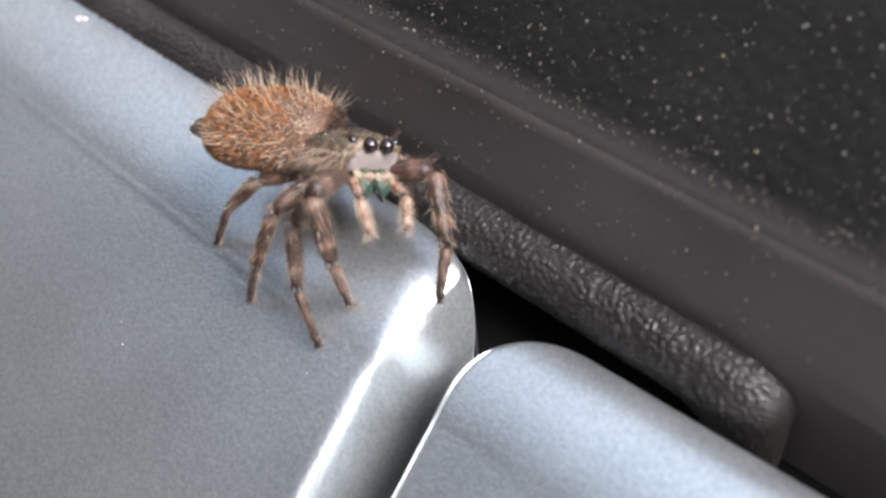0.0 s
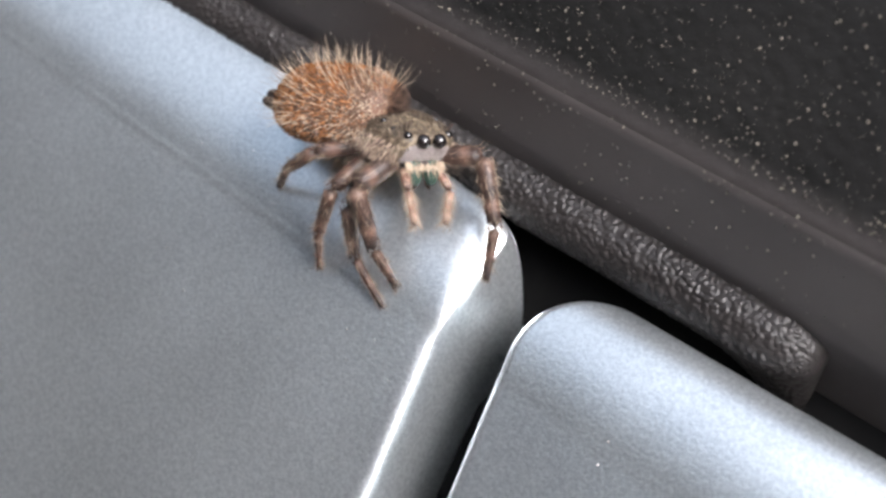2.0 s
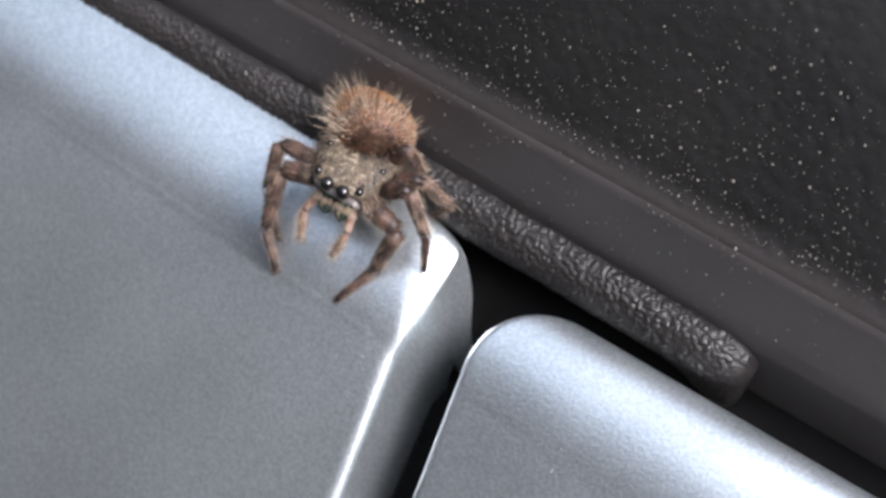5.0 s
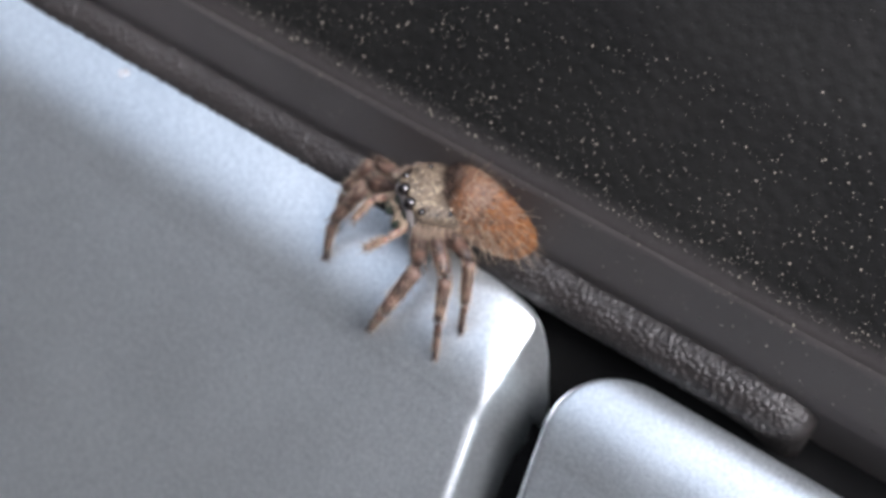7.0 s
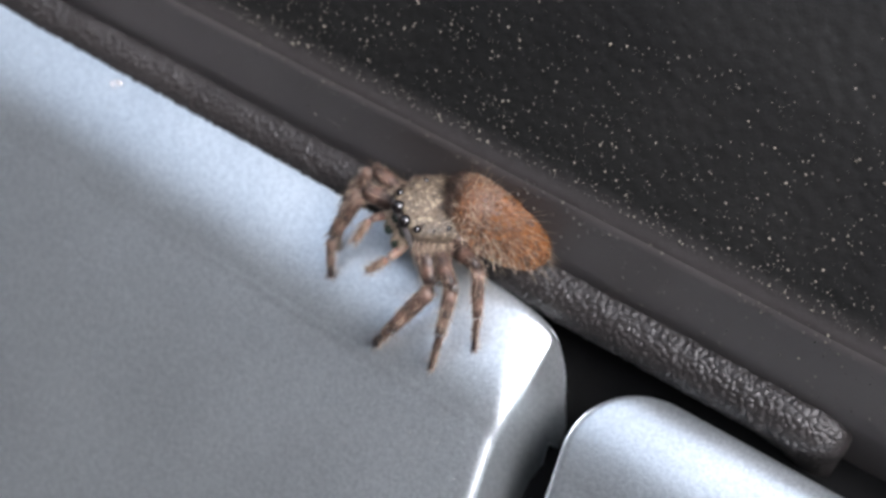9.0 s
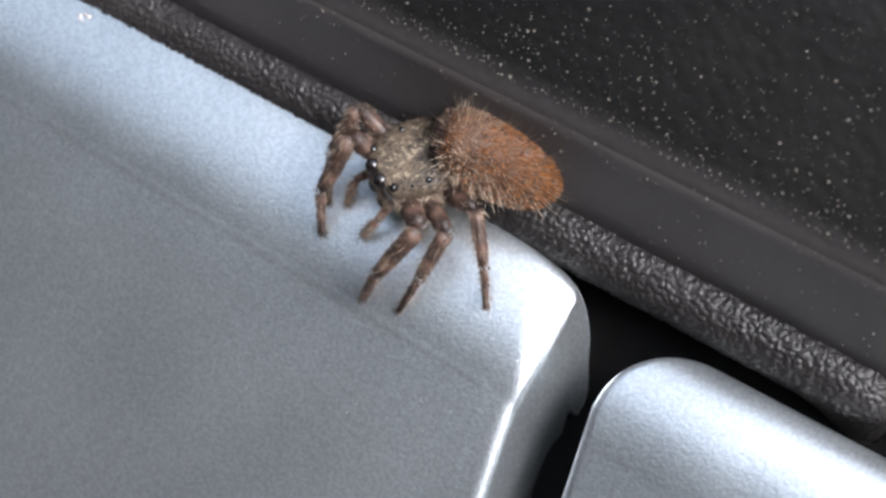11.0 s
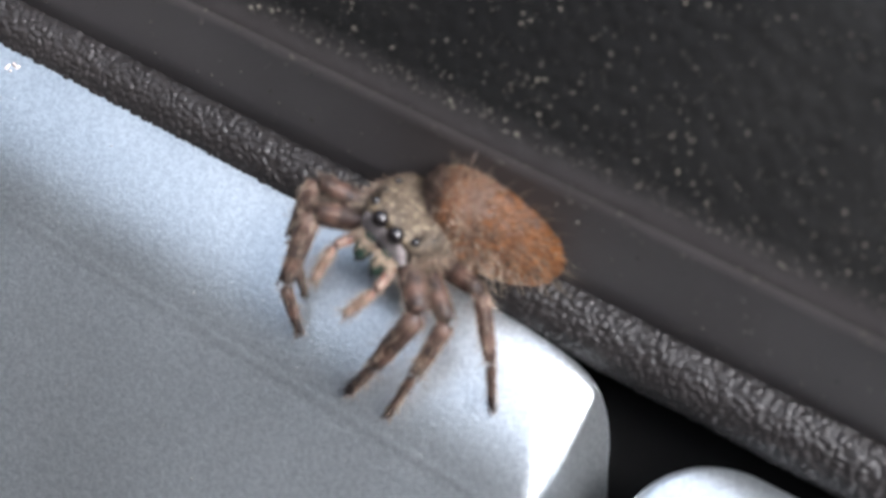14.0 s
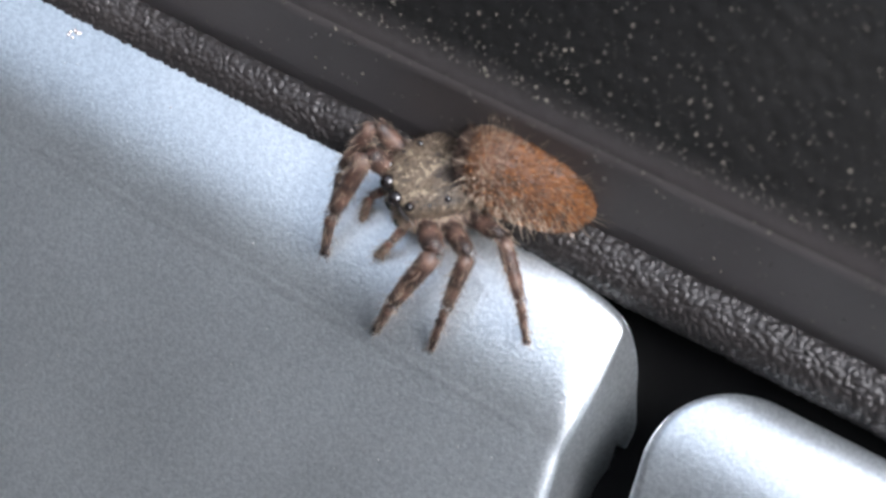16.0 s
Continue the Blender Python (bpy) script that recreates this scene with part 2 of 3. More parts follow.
# ---- the dashboard ----
def dash_point(x, s):
    """Profile of the dark plastic behind the panels: foot, upright strip, crease, sloping top."""
    lean = 0.030 * (x + 8)
    d = 0.028 * x
    pts = [(2.7 + d, -9.0), (3.0 + d, 1.0), (3.3 + d, 2.4), (4.3 + lean, 5.9 + lean * 0.5), (5.0 + lean, 7.1 + lean * 0.5), (14.0 + lean, 12.2 + lean * 0.5), (70.0, 40.0)]
    k = min(int(s), len(pts) - 2)
    f = s - k
    if 3 <= s < 4:
        mid = (4.5 + lean, 6.75 + lean * 0.5)
        return tuple(pts[3][i] * (1 - f) ** 2 + 2 * mid[i] * f * (1 - f) + pts[4][i] * f * f for i in (0, 1))
    return tuple(pts[k][i] * (1 - f) + pts[k + 1][i] * f for i in (0, 1))


def build_dash():
    xs = [-90 + 1.5 * i for i in range(121)]
    low, high = [], []
    for x in xs:
        low.append([(x, *dash_point(x, s)) for s in np.linspace(0, 3.7, 40)])
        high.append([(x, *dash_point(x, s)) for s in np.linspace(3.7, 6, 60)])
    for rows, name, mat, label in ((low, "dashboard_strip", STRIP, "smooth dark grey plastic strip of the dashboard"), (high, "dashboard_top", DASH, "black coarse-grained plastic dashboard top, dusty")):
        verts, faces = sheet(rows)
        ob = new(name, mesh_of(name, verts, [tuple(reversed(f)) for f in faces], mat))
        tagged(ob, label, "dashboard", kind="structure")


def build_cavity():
    # Floor under the gaps; its near-black colour deepens the shade in them.
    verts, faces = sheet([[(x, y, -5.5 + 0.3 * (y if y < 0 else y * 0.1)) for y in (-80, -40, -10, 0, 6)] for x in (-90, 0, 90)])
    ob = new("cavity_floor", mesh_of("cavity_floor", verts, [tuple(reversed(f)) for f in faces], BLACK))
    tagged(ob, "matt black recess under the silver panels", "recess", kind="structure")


def build_light_boards():
    """Unseen boards added above, behind and at both sides to shape light and reflections."""
    grey_board = plain_matter("grey_cloth", (0.105, 0.094, 0.096), (0.147, 0.132, 0.135), 60, 0.9)
    dark_board = plain_matter("dark_grey_plastic", (0.025, 0.027, 0.03), (0.04, 0.042, 0.046), 60, 0.6)
    for name, size, at, label in (("roof_lining", (1000, 940, 30), (-20, -590, 430), "grey cloth roof lining"), ("seat", (1100, 60, 900), (0, -880, -50), "grey cloth car seat"), ("door_panel", (50, 1500, 880), (520, -100, -60), "dark grey plastic door panel"), ("door_panel", (50, 1500, 1000), (-540, -100, 0), "dark grey plastic door panel")):
        bm = bmesh.new()
        bmesh.ops.create_cube(bm, size=MM)
        bmesh.ops.scale(bm, vec=size, verts=bm.verts)
        bmesh.ops.bevel(bm, geom=bm.edges[:], offset=12 * MM, segments=3, affect="EDGES")
        me = bpy.data.meshes.new(name)
        bm.to_mesh(me)
        bm.free()
        me.materials.append(dark_board if name == "door_panel" else grey_board)
        ob = new(name, me)
        ob.matrix_basis = mm(*at)
        tagged(ob, label, "car interior", kind="structure")


def grains(spots):
    """Small angular specks. spots: place, size, way up."""
    verts, faces = [], []
    for p, size, up in spots:
        a = up.orthogonal().normalized()
        b = up.cross(a)
        k = len(verts)
        turn = rng.uniform(0, 6.28)
        for j in range(4):
            t = turn + j * 1.571
            r = size * rng.uniform(0.35, 0.65)
            verts.append(tuple(p + (a * math.cos(t) + b * math.sin(t)) * r - up * size * 0.2))
        verts.append(tuple(p + up * size * rng.uniform(0.25, 0.5) + a * size * rng.uniform(-0.2, 0.2)))
        faces += [(k + j, k + (j + 1) % 4, k + 4) for j in range(4)]
    return verts, faces


def build_dust_and_glints():
    spots = []
    # Pale specks on the dashboard top stand in for glints of its grain, besides dust.
    for i in range(5400):
        x, s = rng.uniform(-45, 40), 4.05 + 1.25 * rng.random() ** 1.6
        y, z = dash_point(x, s)
        spots.append((Vector((x, y, z)), rng.choice((0.07, 0.08, 0.09, 0.11, 0.14, 0.18, 0.26)) * rng.uniform(0.7, 1.2), Vector((0, -0.5, 0.87))))
    for i in range(420):
        x, s = rng.uniform(-40, 34), rng.uniform(1.6, 3.8)
        y, z = dash_point(x, s)
        spots.append((Vector((x, y, z)), rng.uniform(0.1, 0.26), Vector((0, -0.93, 0.35))))
    ob = new("dashboard_glint_dust", mesh_of("dashboard_glint_dust", *grains(spots), GLINT_DUST, False))
    tagged(ob, "pale dust specks on the black dashboard", "dust", kind="stuff")
    spots = []
    for i in range(260):
        x, y = rng.uniform(-50, -3.5), -38 * rng.random() ** 0.8 - 0.5
        spots.append((Vector((x, y, band_z(y))), rng.uniform(0.06, 0.15), band_normal()))
    for i in range(60):
        x, y = rng.uniform(6, 25), -18 * rng.random() - 5
        spots.append((Vector((x, y, band_z(y))), rng.uniform(0.06, 0.15), band_normal()))
    for i in range(9):
        spots.append((Vector((-36 + rng.uniform(-0.3, 0.3), -1.0 + rng.uniform(-0.2, 0.2), 0.20)), 0.26, Vector((0, 0, 1))))
    ob = new("panel_dust", mesh_of("panel_dust", *grains(spots), WHITE_HAIR, False))
    tagged(ob, "white dust specks on the silver paint", "dust", kind="stuff")


def build_roll():
    """The leather-grained roll with its rounded, drooping end; the grain is raised in the mesh."""
    x_end, round_off = 14.6, 3.2
    rings = []
    xs = [-85 + 1.0 * i for i in range(40)] + list(np.arange(-45, x_end - round_off, 0.075))
    cap = [(x_end - round_off + round_off * math.sin(a), math.cos(a) ** 0.75) for a in np.linspace(0.02, math.pi / 2 - 0.01, 56)]
    for x, k in [(x, 1.0) for x in xs] + cap:
        cy, cz, r = 2.55 + 0.028 * x, -0.75, 1.85
        ring = []
        for a in np.linspace(math.radians(40), math.radians(262), 104):
            y, z = cy + r * k * math.cos(a), cz + r * k * math.sin(a) - 0.5 * (1 - k)
            if a > math.pi:
                z -= 2.8 * ease(8.0, 14.0, x) * ease(math.pi, math.radians(262), a)
                y -= 1.6 * ease(8.0, 14.0, x) * (math.cos(a) + 1)
            if x > -46:
                p = Vector((x, r * a, 0.0)) * 2.5
                d, _ = noise.voronoi(p + 0.3 * noise.noise_vector(p * 1.3))
                h = 0.17 * min(1.0, (d[1] - d[0]) * 3.0) ** 0.6 * ease(math.radians(42), math.radians(70), a)
                h *= k * (0.75 + 0.35 * noise.noise(p * 0.4))
                y += h * math.cos(a)
                z += h * math.sin(a)
            ring.append((x, y, z))
        rings.append(ring)
    verts, faces = sheet(rings)
    ob = new("grained_roll", mesh_of("grained_roll", verts, faces, ROLL))
    tagged(ob, "black leather-grained plastic roll with a rounded end", "trim roll", kind="structure")


# ---- the spider ----
def strands(spots, size=0.017):
    """Tapered hairs. spots: rows of root, direction, length, thickness factor."""
    verts, faces = [], []
    for root, way, length, thick in spots:
        root, way = Vector(root), Vector(way).normalized()
        a = way.orthogonal().normalized()
        b = way.cross(a)
        w = size * thick
        k = len(verts)
        bend = a * rng.uniform(-0.2, 0.2) * length + b * rng.uniform(-0.2, 0.2) * length
        for f, g in ((0.0, 1.0), (0.55, 0.75)):
            c = root + way * length * f + bend * f * f
            for t in (0, 2.094, 4.189):
                p = c + (a * math.cos(t) + b * math.sin(t)) * w * g
                verts.append(tuple(p))
        verts.append(tuple(root + way * length + bend))
        for j in range(3):
            i = (j + 1) % 3
            faces.append((k + j, k + i, k + 3 + i, k + 3 + j))
            faces.append((k + 3 + j, k + 3 + i, k + 6))
    return verts, faces


def ellipsoid(rx, ry, rz, nu=20, nv=14, shape=None):
    rings = []
    for i in range(nv + 1):
        a = math.pi * (i + 0.04) / (nv + 0.08)
        ring = []
        for j in range(nu):
            b = 2 * math.pi * j / nu
            p = (-rx * math.cos(a), ry * math.sin(a) * math.cos(b), rz * math.sin(a) * math.sin(b))
            ring.append(shape(*p) if shape else p)
        rings.append(ring)
    return tube(rings)


def abdomen_shape(u, v):
    """Point and outward way on the abdomen; u 0 front to 1 rear, v the angle round it."""
    def at(u, v):
        x = 0.9 - 7.1 * u
        w = max(0.0, 1 - abs(2 * u ** 0.85 - 1) ** (2.7 if u < 0.44 else 3.5)) ** 0.5
        return Vector((x, 2.4 * w * math.cos(v), 0.35 + (2.25 if math.sin(v) > 0 else 1.8) * w * math.sin(v) - 0.6 * (u - 0.4)))
    p = at(u, v)
    e = 0.01
    n = (at(min(1, u + e), v) - at(max(0, u - e), v)).cross(at(u, v + e) - at(u, v - e))
    mid = Vector((p.x, 0, 0.3))
    if n.dot(p - mid) < 0:
        n = -n
    return p, (n.normalized() if n.length > 1e-9 else Vector((-1, 0, 0)))


def build_abdomen(spider):
    rings = []
    for i in range(41):
        u = 0.004 + 0.992 * i / 40
        rings.append([tuple(abdomen_shape(u, 2 * math.pi * j / 40)[0]) for j in range(40)])
    verts, faces = tube(rings)
    ob = part("abdomen", mesh_of("abdomen", verts, faces, ABDOMEN), spider, "rust-orange hairy abdomen")
    dark, rust, pale, tan, bristle = [], [], [], [], []
    for i in range(30000):
        u, v = rng.random(), rng.uniform(0, 2 * math.pi)
        p, n = abdomen_shape(u, v)
        fuzz = Vector((rng.uniform(-0.8, 0.8), rng.uniform(-0.8, 0.8), rng.uniform(-0.6, 0.6)))
        way = Vector((-1.0, 0, -0.1)) + n * rng.uniform(0.15, 0.6) + fuzz
        top, face = math.sin(v), n.x + rng.uniform(-0.12, 0.12)
        size, thick = rng.uniform(0.14, 0.34), rng.uniform(0.9, 1.7)
        clump = noise.noise(p * 2.3)
        r = rng.random() + 0.35 * clump
        if face > 0.8:
            way, size, thick = n * 0.9 + Vector((0.5, 0, 0.2)) + fuzz * 0.6, rng.uniform(0.25, 0.5), rng.uniform(0.7, 1.2)
            kind = dark if r < 0.8 else tan
        elif face > 0.2:
            kind = pale if r < 0.4 else tan if r < 0.85 else rust
        elif u < 0.34 + 0.2 * clump and r < 0.8:
            kind = tan if r < 0.42 else pale if r < 0.62 else rust
        elif top > 0.8 - 0.3 * u and abs(abs(p.y) - 0.75) < 0.5 + rng.uniform(-0.2, 0.2):
            kind = rust if r < 0.8 else dark if r < 0.95 else tan
        elif top > 0.75 - 0.4 * u + rng.uniform(-0.2, 0.2):
            kind = rust if r < 0.62 else tan if r < 0.85 else dark
        elif abs(top - 0.25) < 0.13 and u < 0.75:
            kind = pale if r < 0.12 else tan if r < 0.6 else rust
        # Left flank stays paler further back: its brighter lighting is put into hair colour.
        elif u < (0.72 if p.y > 0 else 0.45) + 0.25 * clump and top < 0.6:
            kind = rust if r < 0.24 else tan if r < 0.72 else pale if r < 0.93 else dark
        else:
            kind = rust if r < 0.58 else tan if r < 0.8 else pale if r < 0.83 else dark
        kind.append((p - n * 0.03, way, size, thick))
    for i in range(380):
        u, v = rng.uniform(0.04, 0.97), rng.uniform(0.1, math.pi - 0.1)
        p, n = abdomen_shape(u, v)
        bristle.append((p, n + Vector((-0.25, 0, 0.15)) + Vector((rng.uniform(-0.2, 0.2), rng.uniform(-0.2, 0.2), 0)), rng.uniform(0.7, 1.7), 0.7))
    for spots, mat, label in ((rust, RUST_HAIR, "short rust hair"), (pale, PALE_HAIR, "pale side hair"), (tan, TAN_HAIR, "tan side hair"), (dark, BROWN_HAIR, "dark front hair"), (bristle, PALE_HAIR, "long pale bristles")):
        part("hair", mesh_of("hair", *strands(spots), mat, False), ob, label, kind="stuff")
    for y in (-0.3, 0.3):
        v, f = ellipsoid(0.95, 0.42, 0.45, 12, 8)
        part("spinneret", mesh_of("spinneret", v, f, DARK_SKIN), ob, "dark spinneret", mm(-6.2, y, -0.1, 0, 4, 0))
    return ob


def carapace_at(u, v):
    """Carapace: u 0 front to 1 rear, v round it from right (0) over the top to left (pi) and under."""
    def at(u, v):
        x = 4.9 - 5.9 * u
        wide = 1.8 + 0.75 * math.sin(math.pi * min(1, u * 0.95)) - 1.2 * max(0, u - 0.74) ** 1.2 * 2
        high = 0.98 + 0.4 * math.sin(math.pi * min(1, u * 1.1)) - 1.5 * max(0, u - 0.6) ** 1.5
        lo = 1.15 - 0.3 * u
        k = 1.0
        if u < 0.06:
            k = 0.80 + 0.2 * math.sqrt(max(0, 1 - (1 - u / 0.06) ** 2))
        if u > 0.9:
            k = math.sqrt(max(0.0, 1 - ((u - 0.9) / 0.1) ** 2)) * 0.7 + 0.3
        c, s = math.cos(v), math.sin(v)
        c = math.copysign(abs(c) ** 0.6, c)
        s = math.copysign(abs(s) ** 0.6, s)
        z = (high if s > 0 else lo) * s * k + 0.2
        return Vector((x - 0.42 * max(0.0, 0.75 - z) * max(0.0, 1 - u * 2.2), wide * c * k, z))
    p, e = at(u, v), 0.01
    n = (at(min(1, u + e), v) - at(max(0, u - e), v)).cross(at(u, v + e) - at(u, v - e))
    if n.dot(Vector((p.x - 2.4, p.y, p.z))) < 0:
        n = -n
    return p, (n.normalized() if n.length > 1e-9 else Vector((1, 0, 0)))


HEAD_SIZE = 0.88


def head_mesh(name, verts, faces, material, smooth=True):
    return mesh_of(name, [tuple(c * HEAD_SIZE for c in v) for v in verts], faces, material, smooth)


def hm(x, y, z, *turn):
    return mm(x * HEAD_SIZE, y * HEAD_SIZE, z * HEAD_SIZE, *turn)


def build_head(spider):
    rings = []
    for i in range(37):
        u = (i / 36) ** 1.3
        rings.append([tuple(carapace_at(min(u, 0.995), 2 * math.pi * j / 44)[0]) for j in range(44)])
    verts, faces = tube(rings)
    ob = part("cephalothorax", head_mesh("cephalothorax", verts, faces, CARAPACE), spider, "olive-brown carapace with pale scales")
    eyes = ((5.05, 0.57, 0.84, 0.46), (4.62, 1.45, 1.06, 0.28), (2.56, 1.9, 1.32, 0.22), (3.6, 1.85, 1.2, 0.12))
    for x, y, z, r in eyes:
        for sgn in (-1, 1):
            v, f = ellipsoid(r, r, r, 16, 12)
            part("eye", head_mesh("eye", v, f, EYE), ob, "large glossy black eye" if r > 0.4 else "small black eye", hm(x - 0.1, sgn * y, z))
    olive, white, dark, fringe, cheek = [], [], [], [], []

    def clear(y, z, k=0.95):
        return all(math.hypot(y - s * ey, z - ez) > er * k for ex, ey, ez, er in eyes[:2] for s in (-1, 1))

    for i in range(8000):
        u, v = rng.random() ** 1.1, rng.uniform(-0.7, math.pi + 0.7)
        p, n = carapace_at(u, v)
        if any((p - Vector((ex, s * ey, ez))).length < er * 1.05 for ex, ey, ez, er in eyes for s in (-1, 1)):
            continue
        way = Vector((-0.8, 0, 0)) + n * 0.25 + Vector([rng.uniform(-0.5, 0.5) for _ in range(3)])
        kind = olive if rng.random() < 0.8 or math.sin(v) > 0.3 else cheek
        kind.append((p - n * 0.02, way, rng.uniform(0.14, 0.34), rng.uniform(0.8, 1.6)))
    for i in range(3200):
        y, z = rng.uniform(-1.6, 1.6), rng.uniform(-0.40, 0.58)
        if not clear(y, z) or rng.random() < (z - 0.2) + 1.3 * max(0.0, abs(y) - 1.0):
            continue
        x = 4.90 - 0.9 * max(0.0, abs(y) - 1.36) - 0.42 * max(0, 0.75 - z)
        white.append(((x, y, z), (0.35, y * 0.12, -0.9), rng.uniform(0.2, 0.38), 1.0))
    for i in range(260):
        y = rng.uniform(-1.45, 1.45)
        dark.append(((4.46 - 0.9 * max(0.0, abs(y) - 1.36), y, -0.46 + rng.uniform(-0.05, 0.05)), (0.75, y * 0.1, -0.7), rng.uniform(0.15, 0.3), 1.0))
    for i in range(900):
        y = rng.uniform(-1.35, 1.35)
        if abs(y) > 0.06:
            fringe.append(((4.5 - 0.9 * max(0.0, abs(y) - 1.36), y, -0.58 + rng.uniform(-0.08, 0.08)), (0.95, y * 0.1, -0.75), rng.uniform(0.35, 0.8), 1.1))
    for sgn in (-1, 1):
        for i in range(14):
            dark.append(((4.35 + rng.uniform(-0.2, 0.2), sgn * rng.uniform(1.35, 1.6), 1.15), (0.2, sgn * 0.2 + rng.uniform(-0.1, 0.1), 1.0), rng.uniform(0.6, 1.1), 0.9))
    for i in range(2500):
        sgn = rng.choice((-1, 1))
        p, n = carapace_at(rng.uniform(0.03, 0.85), math.pi / 2 + sgn * rng.uniform(1.45, 2.3))
        way = n + Vector((rng.uniform(-0.4, 0.5), 0, -0.5))
        (fringe if rng.random() < 0.36 else cheek if rng.random() < 0.7 else dark).append((p, way, rng.uniform(0.35, 1.0), 0.9))
    for sgn in (-1, 1):
        def boxy(x, y, z):
            k = 1 - 0.2 * max(0.0, -z / 1.05)
            return (x * k, math.copysign(abs(y / 0.6) ** 0.75, y) * 0.6 * k if y else 0.0, math.copysign(abs(z / 1.05) ** 0.8, z) * 1.05 if z else 0.0)
        v, f = ellipsoid(0.45, 0.56, 0.9, 18, 14, boxy)
        jaw = part("chelicera", head_mesh("chelicera", v, f, GREEN), ob, "muted iridescent green chelicera", hm(4.5, sgn * 0.6, -1.15, 0, -24, 0))
        stripes = []
        for i in range(150):
            y, z = rng.uniform(-0.5, 0.5), rng.uniform(-0.25, 0.95)
            if math.sin(y * 14 + 2) > -0.1:
                x = 0.5 * math.sqrt(max(0.0, 1 - (z / 1.05) ** 2)) * math.sqrt(max(0.0, 1 - (y / 0.62) ** 2))
                stripes.append(((x - 0.02, y, z), (0.25, rng.uniform(-0.1, 0.1), -1.0), rng.uniform(0.25, 0.5), 0.7))
        hv, hf = strands(stripes)
        part("hair", head_mesh("hair", hv, hf, PALE_HAIR, False), jaw, "pale jaw hair", kind="stuff")
        v, f = ellipsoid(0.12, 0.12, 0.45, 8, 8)
        part("fang", head_mesh("fang", v, f, FANG), ob, "dark fang", hm(4.75, sgn * 0.40, -1.95, sgn * 40, 0, 0))
    for spots, mat, label in ((olive, OLIVE_HAIR, "short olive scale hair"), (white, WHITE_HAIR, "white face hair"), (fringe, PALE_HAIR, "pale fringe hair"), (cheek, TAN_HAIR, "tan cheek hair"), (dark, BROWN_HAIR, "dark eye bristles")):
        hv, hf = strands(spots)
        part("hair", head_mesh("hair", hv, hf, mat, False), ob, label, kind="stuff")
    return ob


def limb(length, r0, r1, swell=0.0, n=14, m=12):
    """A tapering segment along +x, rounded at both ends."""
    rings = []
    for i in range(m + 1):
        f = i / m
        r = r0 + (r1 - r0) * f + swell * math.sin(math.pi * f)
        k = math.sqrt(max(0.0, 1 - max(0, 1 - f / 0.10) ** 2)) if f < 0.1 else math.sqrt(max(0.0, 1 - max(0, 1 - (1 - f) / 0.10) ** 2)) if f > 0.9 else 1.0
        k = max(k, 0.12)
        rings.append([(length * f, r * k * math.cos(2 * math.pi * j / n), r * k * math.sin(2 * math.pi * j / n)) for j in range(n)])
    return tube(rings)


def fur(length, r0, r1, count, long, swell=0.0):
    spots = []
    for i in range(count):
        f, a = rng.random(), rng.uniform(0, 2 * math.pi)
        r = r0 + (r1 - r0) * f + swell * math.sin(math.pi * f)
        n = Vector((0, math.cos(a), math.sin(a)))
        spots.append((Vector((length * f, 0, 0)) + n * r * 0.95, n * rng.uniform(0.2, 0.8) + Vector((rng.uniform(0.5, 1.2), 0, 0)), rng.uniform(0.5, 1.0) * long, rng.uniform(0.45, 0.8)))
    return spots


# femur, tibia and tarsus lengths and thickness, and the hip in the body's space, leg by leg
LEG_SIZE = {1: (2.9, 3.8, 2.9, 0.58), 2: (3.5, 3.1, 3.2, 0.46), 3: (3.5, 3.2, 2.8, 0.42), 4: (3.3, 2.9, 2.8, 0.40)}
HIP = {1: (3.1, 1.05, -0.5), 2: (2.3, 1.2, -0.55), 3: (1.5, 1.15, -0.55), 4: (0.7, 1.0, -0.5)}


def banded(spots, length, rings):
    """Hairs split into dark and pale ones by the rings along the segment."""
    low, high = [], []
    for spot in spots:
        f = spot[0][0] / length + rng.uniform(-0.06, 0.06)
        inside = any(abs(f - c) < w for c, w in rings)
        (high if inside == (rng.random() < 0.85) else low).append(spot)
    return low, high


def build_leg(spider, number):
    lf, lt, lm, r = LEG_SIZE[number]
    ruddy = number > 2
    out = []
    rings = {"leg_femur": ((0.95, 0.10), (0.4, 0.14)), "leg_tibia": ((0.04, 0.09), (0.34, 0.06), (0.68, 0.07)), "leg_tarsus": ((0.06, 0.09), (0.46, 0.13))}
    for name, length, r0, r1, swell, skin in (("leg_femur", lf, r * 0.8, r * 0.8, 0.13, LEG), ("leg_tibia", lt, r * 0.86, r * 0.56, 0.05, LEG), ("leg_tarsus", lm, r * 0.52, r * 0.34, 0.0, TARSUS)):
        v, f = limb(length, r0, r1, swell)
        ob = part(name, mesh_of(name, v, f, skin), spider, "banded reddish-brown hairy leg segment")
        k = 0.6 if name == "leg_tarsus" else 1.0
        low, high = banded(fur(length, r0, r1, int(190 * k * length), 0.22, swell), length, rings[name])
        part("hair", mesh_of("hair", *strands(low, 0.028), RUDDY_HAIR if ruddy else BROWN_HAIR, False), ob, "brown leg hair", kind="stuff")
        part("hair", mesh_of("hair", *strands(high, 0.026), TAN_HAIR, False), ob, "tan leg hair in rings", kind="stuff")
        part("hair", mesh_of("hair", *strands(fur(length, r0, r1, int(26 * k * length), 0.8, swell), 0.016), PALE_HAIR, False), ob, "long pale leg hair", kind="stuff")
        out.append(ob)
    return out


